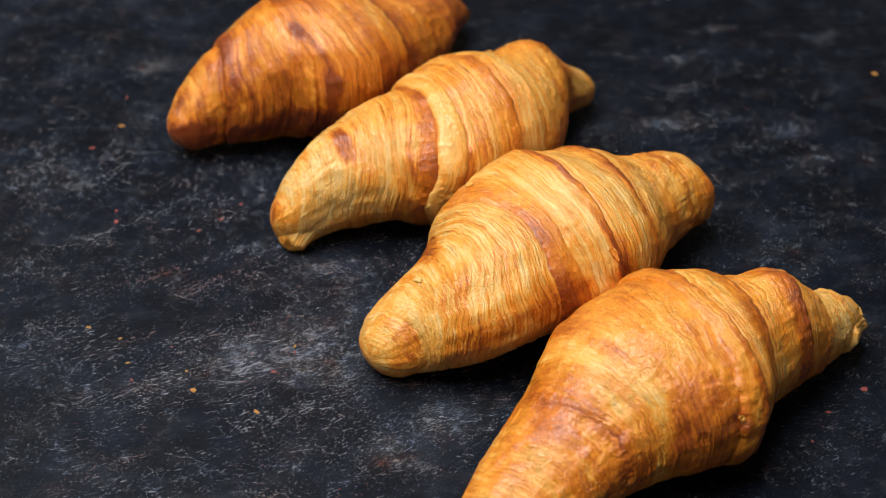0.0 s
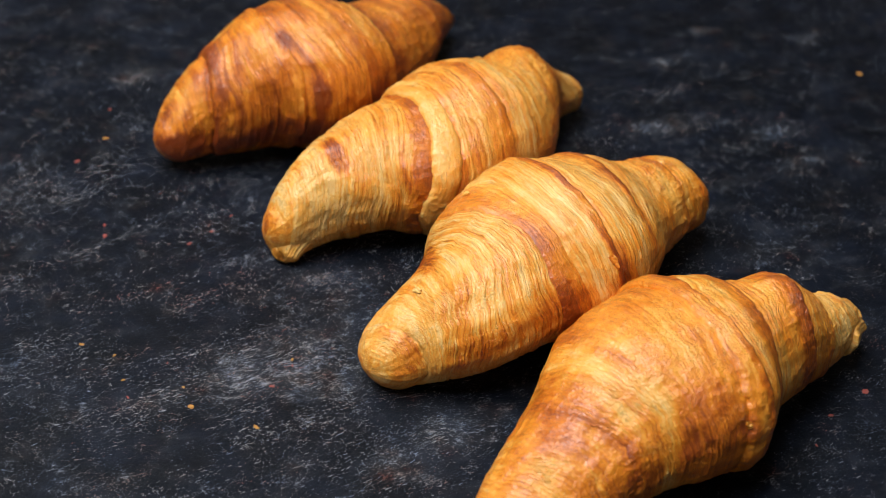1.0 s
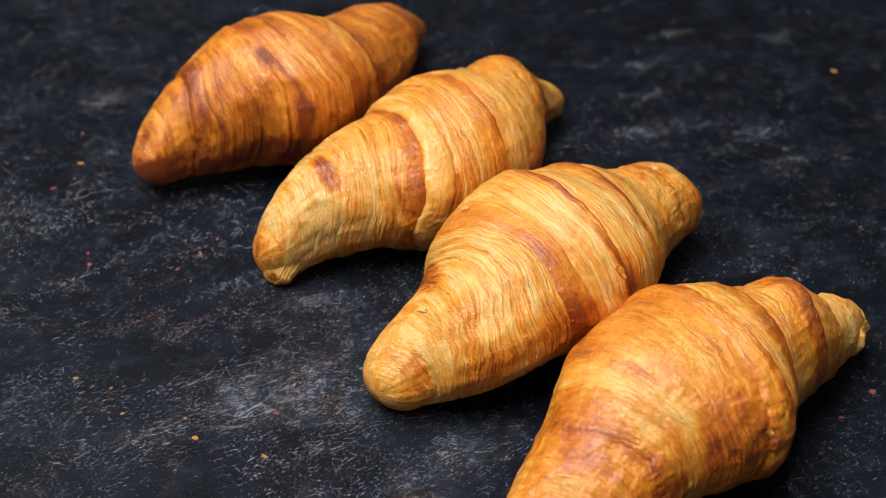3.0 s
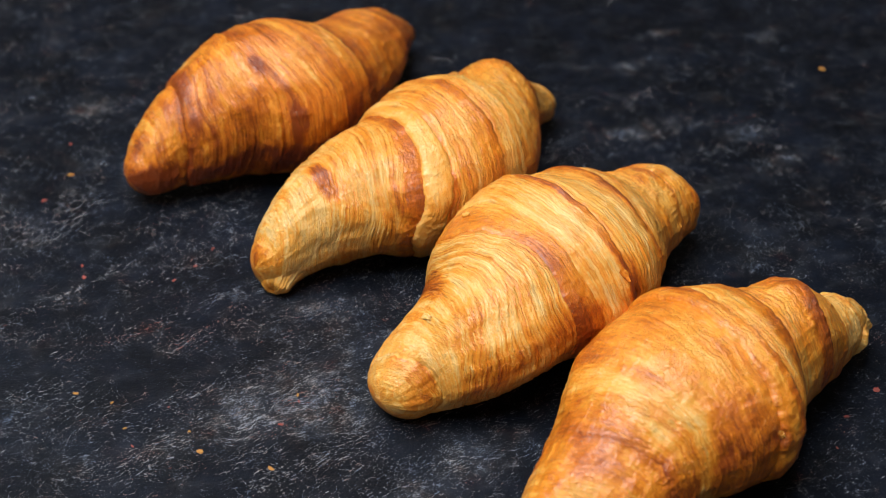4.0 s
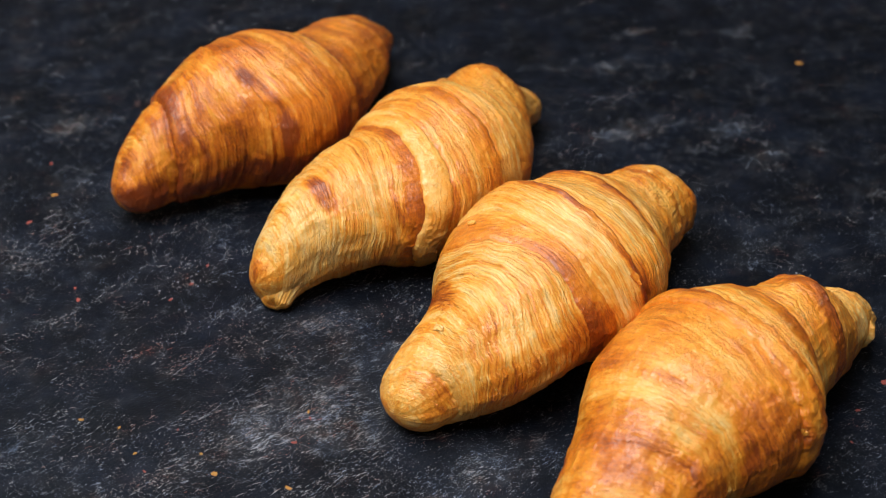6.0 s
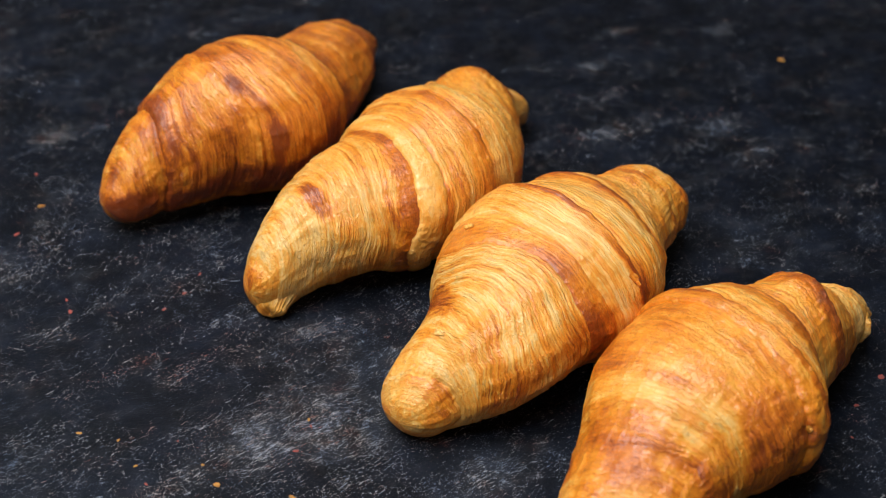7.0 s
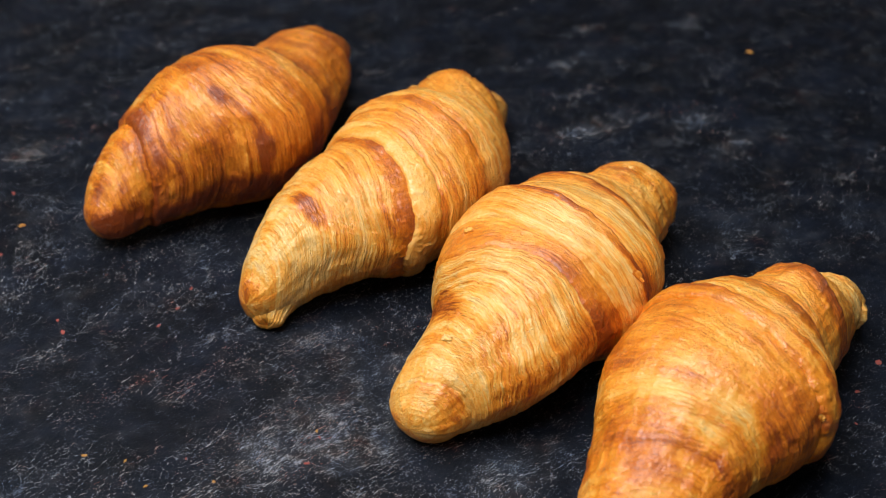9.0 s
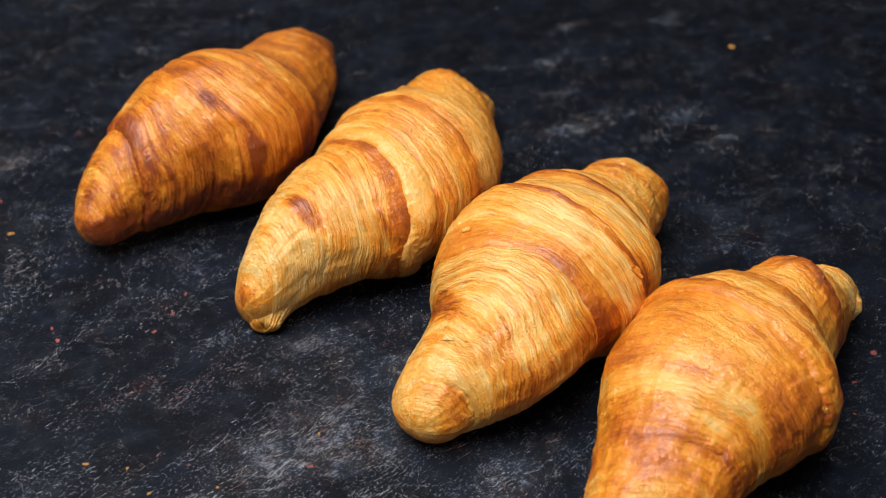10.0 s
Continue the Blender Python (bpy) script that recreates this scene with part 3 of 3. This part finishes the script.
croissant(
    [(51, -129, 0, 9, 6),
        (62, -115, 0, 20, 11),
        (73, -98, 0, 29, 18),
        (84, -81, 0, 39, 23),
        (95, -65, 2, 49, 31),
        (108, -51, 0, 51.5, 35),
        (119, -38, 0, 52.5, 31.5),
        (131, -27, 0, 48, 23),
        (142, -16, 0, 47, 20),
        (152, -7, 1, 36, 17),
        (160, 2, 2, 30, 13.5),
        (164, 8, 2, 25, 10.5)],
    [(0.225, 0.240, 0.252, 0.252), (0.490, 0.470, 0.450, 0.435), (0.535, 0.518, 0.500, 0.482), (0.610, 0.605, 0.597, 0.600), (0.730, 0.730, 0.712, 0.710), (0.835, 0.820, 0.820, 0.800)],
    [2.7, 2.85, 3.3, 2.1, 1.4, 0.8, 0.2],
    [[(0, 0.42, 0.5), (0.5, 0.40, 0.8), (0.8, 0.42, 0.6), (0.88, 0.58, 0.2), (1, 0.62, 0.1)],
     [(0, 0.66, 0.2), (0.08, 0.50, 0.4), (0.2, 0.37, 0.8), (0.32, 0.31, 0.9), (0.42, 0.50, 0.3), (0.6, 0.58, 0.2), (0.8, 0.50, 0.3), (1, 0.55, 0.3)],
     [(0, 0.50, 0.3), (0.5, 0.50, 0.5), (0.6, 0.64, 0.2), (1, 0.82, 0.05)],
     [(0, 0.36, 0.8), (0.4, 0.32, 0.8), (0.65, 0.60, 0.3), (1, 0.84, 0.05)],
     [(0, 0.42, 0.8), (0.4, 0.42, 0.5), (0.65, 0.60, 0.3), (1, 0.82, 0.1)],
     [(0, 0.44, 0.7), (0.5, 0.42, 0.6), (1, 0.62, 0.2)],
     [(0, 0.26, 0.8), (0.5, 0.25, 0.7), (1, 0.45, 0.4)]],
    [(0.38, 158, 0.06, 32, 0.16), (0.27, 172, 0.06, 24, 0.12), (0.40, 85, 0.05, 45, -0.09), (0.445, 125, 0.02, 18, -0.10), (0.44, 163, 0.012, 8, 0.2), (0.90, 150, 0.05, 50, -0.06)],
    "golden-brown croissant with broad wraps and a split pale end", seed=53, pleat=1.0, fold=0.38, crust=0.045)


def flake(root, skin, share, degrees, length, width, curl, bake, seed, turn=0.0):
    """A thin curled shred of crust standing a little off the roll."""
    # the outermost wrap there, and the way out of it
    column = int(np.argmin(abs(DEG - degrees)))
    best = None
    for u, p in skin:
        row = int(np.argmin(abs(u[:, column] - share)))
        if abs(u[row, column] - share) < 0.01 and 6 <= row < len(u) - 6:
            axis = p[row].mean(0)
            far = float(np.linalg.norm(p[row, column] - axis))
            if best is None or far > best[0]:
                best = far, p, row
    _, p, row = best
    spot = Vector(p[row, column])
    ahead = Vector(p[row + 5, column] - p[row - 5, column]).normalized()
    round_ = Vector(p[row, column - 6] - p[row, (column + 6) % AROUND]).normalized()
    out = round_.cross(ahead).normalized()
    if out.dot(spot - Vector(p[row].mean(0))) < 0:
        out, round_ = -out, -round_
    ahead = out.cross(round_).normalized()
    frame_of = Matrix((round_, ahead, out)).transposed().to_4x4()
    a, b = np.meshgrid(np.linspace(-1, 1, 15), np.linspace(0, 1, 7), indexing="ij")
    edge = 1 - 0.5 * a**2 + 0.25 * cloud(a * 2.5 + seed, 0 * a, 0 * a, seed)
    x = a * length / 2 + 0.0004 * cloud(a * 3, b * 3, 0 * a, seed + 1)
    y = (b - 0.25) * width * edge
    z = 0.0006 + curl * b**2 * (0.6 + 0.4 * cloud(a * 2, b, 0 * a + 3, seed + 2)) + 0.0003 * cloud(a * 5, b * 5, 0 * a, seed + 3)
    radius = max(0.006, float(np.linalg.norm(p[row, column] - p[row].mean(0))))
    z = z - x**2 / (2.2 * radius)
    top = np.stack([x, y, z], -1)
    low = np.stack([x, y, z - 0.0004 - 0.0005 * (1 - b)], -1)
    ring = np.concatenate([top, low[:, ::-1]], 1)
    tone = np.concatenate([bake - 0.2 * b, bake - 0.1 - 0.2 * b[:, ::-1]], 1)
    flow = np.stack([ring[..., 1] * 1.0, ring[..., 0], 0 * ring[..., 0] + seed], -1)
    me = grid_mesh("flake", ring, True, [("bake", "FLOAT", tone), ("flow", "FLOAT_VECTOR", flow), ("leafy", "FLOAT", 0 * tone + 0.4)])
    ob = part("flake", me, PASTRY, root, "loose curled shred of crust")
    ob.matrix_basis = Matrix.Translation(spot - root.location) @ frame_of @ pose(0, 0, 0, 0, 0, turn)
    return ob


FLAKES = [
    # croissant, share of length, degrees round, length, width, curl (mm), bake, turn
    (2, 0.12, 84, 4, 2.0, 0.8, 0.22, 25), (2, 0.36, 50, 4, 1.6, 0.9, 0.38, -10),
    (2, 0.46, 152, 5, 2, 0.8, 0.62, 14), (2, 0.93, 86, 7, 2, 0.9, 0.55, 20),
    (3, 0.44, 162, 2.6, 1.8, 1.0, 0.48, 30), (3, 0.46, 118, 2.4, 1.6, 0.8, 0.46, -20), (3, 0.455, 140, 5, 1.6, 0.7, 0.45, 18),
]
for n, (which, share, degrees, long_, wide, curl, tone, turn) in enumerate(FLAKES):
    root, skin = ROLLS[which]
    flake(root, skin, share, degrees, long_ / 1000, wide / 1000, curl / 1000, tone, 200 + n, turn)


def tip_fold(root, start, end, wide, bake, seed):
    """The folded-over end of a roll: a creased hood that narrows to a frayed nub; places in millimetres."""
    start, end = Vector(start) / 1000, Vector(end) / 1000
    along = (end - start).normalized()
    side = along.cross(Vector((0, 0, 1))).normalized()
    up = side.cross(along)
    t, th = np.meshgrid(np.linspace(0, 1, 70), np.linspace(0, 2 * math.pi, 110, endpoint=False), indexing="ij")
    c, s = np.cos(th), np.sin(th)
    fray = 1 + 0.07 * cloud(c * 4, s * 4, 0 * t, seed) + 0.03 * cloud(c * 15, s * 15, t * 2, seed + 1)
    r = wide / 1000 * (0.3 + 0.7 * smooth(t, 0.0, 0.3)) * (1 - 0.54 * smooth(t, 0.15, 0.95)) * np.sqrt(np.clip(1 - np.clip((t - 0.86) / 0.14, 0, 1) ** 2, 0, 1))
    r = r * (1 + 0.06 * cloud(c * 3, s * 3, t * 4, seed + 2) + 0.05 * cloud(c * 11, s * 11, t * 1.5, seed + 3))
    reach = t * (end - start).length * (1 + (fray - 1) * smooth(t, 0.4, 0.9))
    p = np.array(start) + reach[..., None] * np.array(along) + (r * c)[..., None] * np.array(side) + (0.8 * r * s)[..., None] * np.array(up)
    p[..., 2] = np.maximum(p[..., 2], 0.0005)
    tone = bake + 0.14 * smooth(t, 0.75, 1.0) + 0.12 * cloud(c * 9, s * 9, t * 1.5, seed + 4) + 0.08 * cloud(c * 2, s * 2, t * 3, seed + 5)
    flow = np.stack([c * 0.006 + s * 0.006, t * 0.012, 0 * t + seed], -1)
    me = grid_mesh("tip_fold", p - np.array(root.location), True, [("bake", "FLOAT", tone), ("flow", "FLOAT_VECTOR", flow), ("leafy", "FLOAT", 0 * t + 0.4)])
    return part("tip_fold", me, PASTRY, root, "pale folded end with a frayed edge")


tip_fold(ROLLS[1][0], (-43, 26, 13), (-45.2, 13.6, 3), 12.0, 0.20, 401)
tip_fold(ROLLS[3][0], (157, 0, 15), (170.5, 11.5, 12), 14.0, 0.26, 433)


# ---------- crumbs and flecks ----------
def chip(name, x, y, size, tall, material, label, seed, parent=None):
    """A small broken flake lying flat: an uneven outline with a domed, creased top."""
    rng = random.Random(seed)
    bm = bmesh.new()
    bmesh.ops.create_icosphere(bm, subdivisions=3, radius=1.0)
    stretch = rng.uniform(0.4, 0.8)
    for v in bm.verts:
        n = noise.noise(v.co * 2.1 + Vector((seed, 0, 0))) * 0.85 + 0.9
        v.co = Vector((v.co.x * n, v.co.y * n * stretch, v.co.z * n))
        v.co.z = max(v.co.z, -0.35) + 0.35
    bmesh.ops.scale(bm, vec=(size, size, tall), verts=bm.verts)
    me = bpy.data.meshes.new(name)
    bm.to_mesh(me)
    bm.free()
    ob = part(name, me, material, parent)
    ob.matrix_basis = pose(x, y, 0.0002, 0, 0, rng.uniform(0, 180))
    return ob


for n, (x, y, size) in enumerate([(-28, -76, 1.5), (-53, -71, 1.3), (-26, -40, 1.0), (-149, 86, 1.5), (181, 218, 2.0), (-59, -62, 0.7),
                                  (-81, -63, 0.8), (-103, -48, 1.2), (-89, -51, 0.8)]):
    tagged(chip("crumb", x / 1000, y / 1000, size / 1200, size / 3200, CRUMB, "", n + 1),
           "tiny golden pastry crumb lying on the dark tabletop", "crumb", "crumbs on the table")
for n, (x, y, size) in enumerate([(-121, 17, 1.7), (-124, 24, 1.0), (-80, 29, 1.1), (-86, 19, 1.2), (-157, 110, 1.3), (-154, 66, 1.6), (-76, 41, 1.2),
                                  (-76, -71, 1.1), (-29, -55, 1.2), (163, -29, 1.3), (175, -14, 1.8), (158, -45, 0.9), (-25, -43, 1.0), (-69, -51, 0.7)]):
    chip("paint_fleck", x / 1000, y / 1000, size / 1350, 0.00008, FLECK, "", n + 60, table)
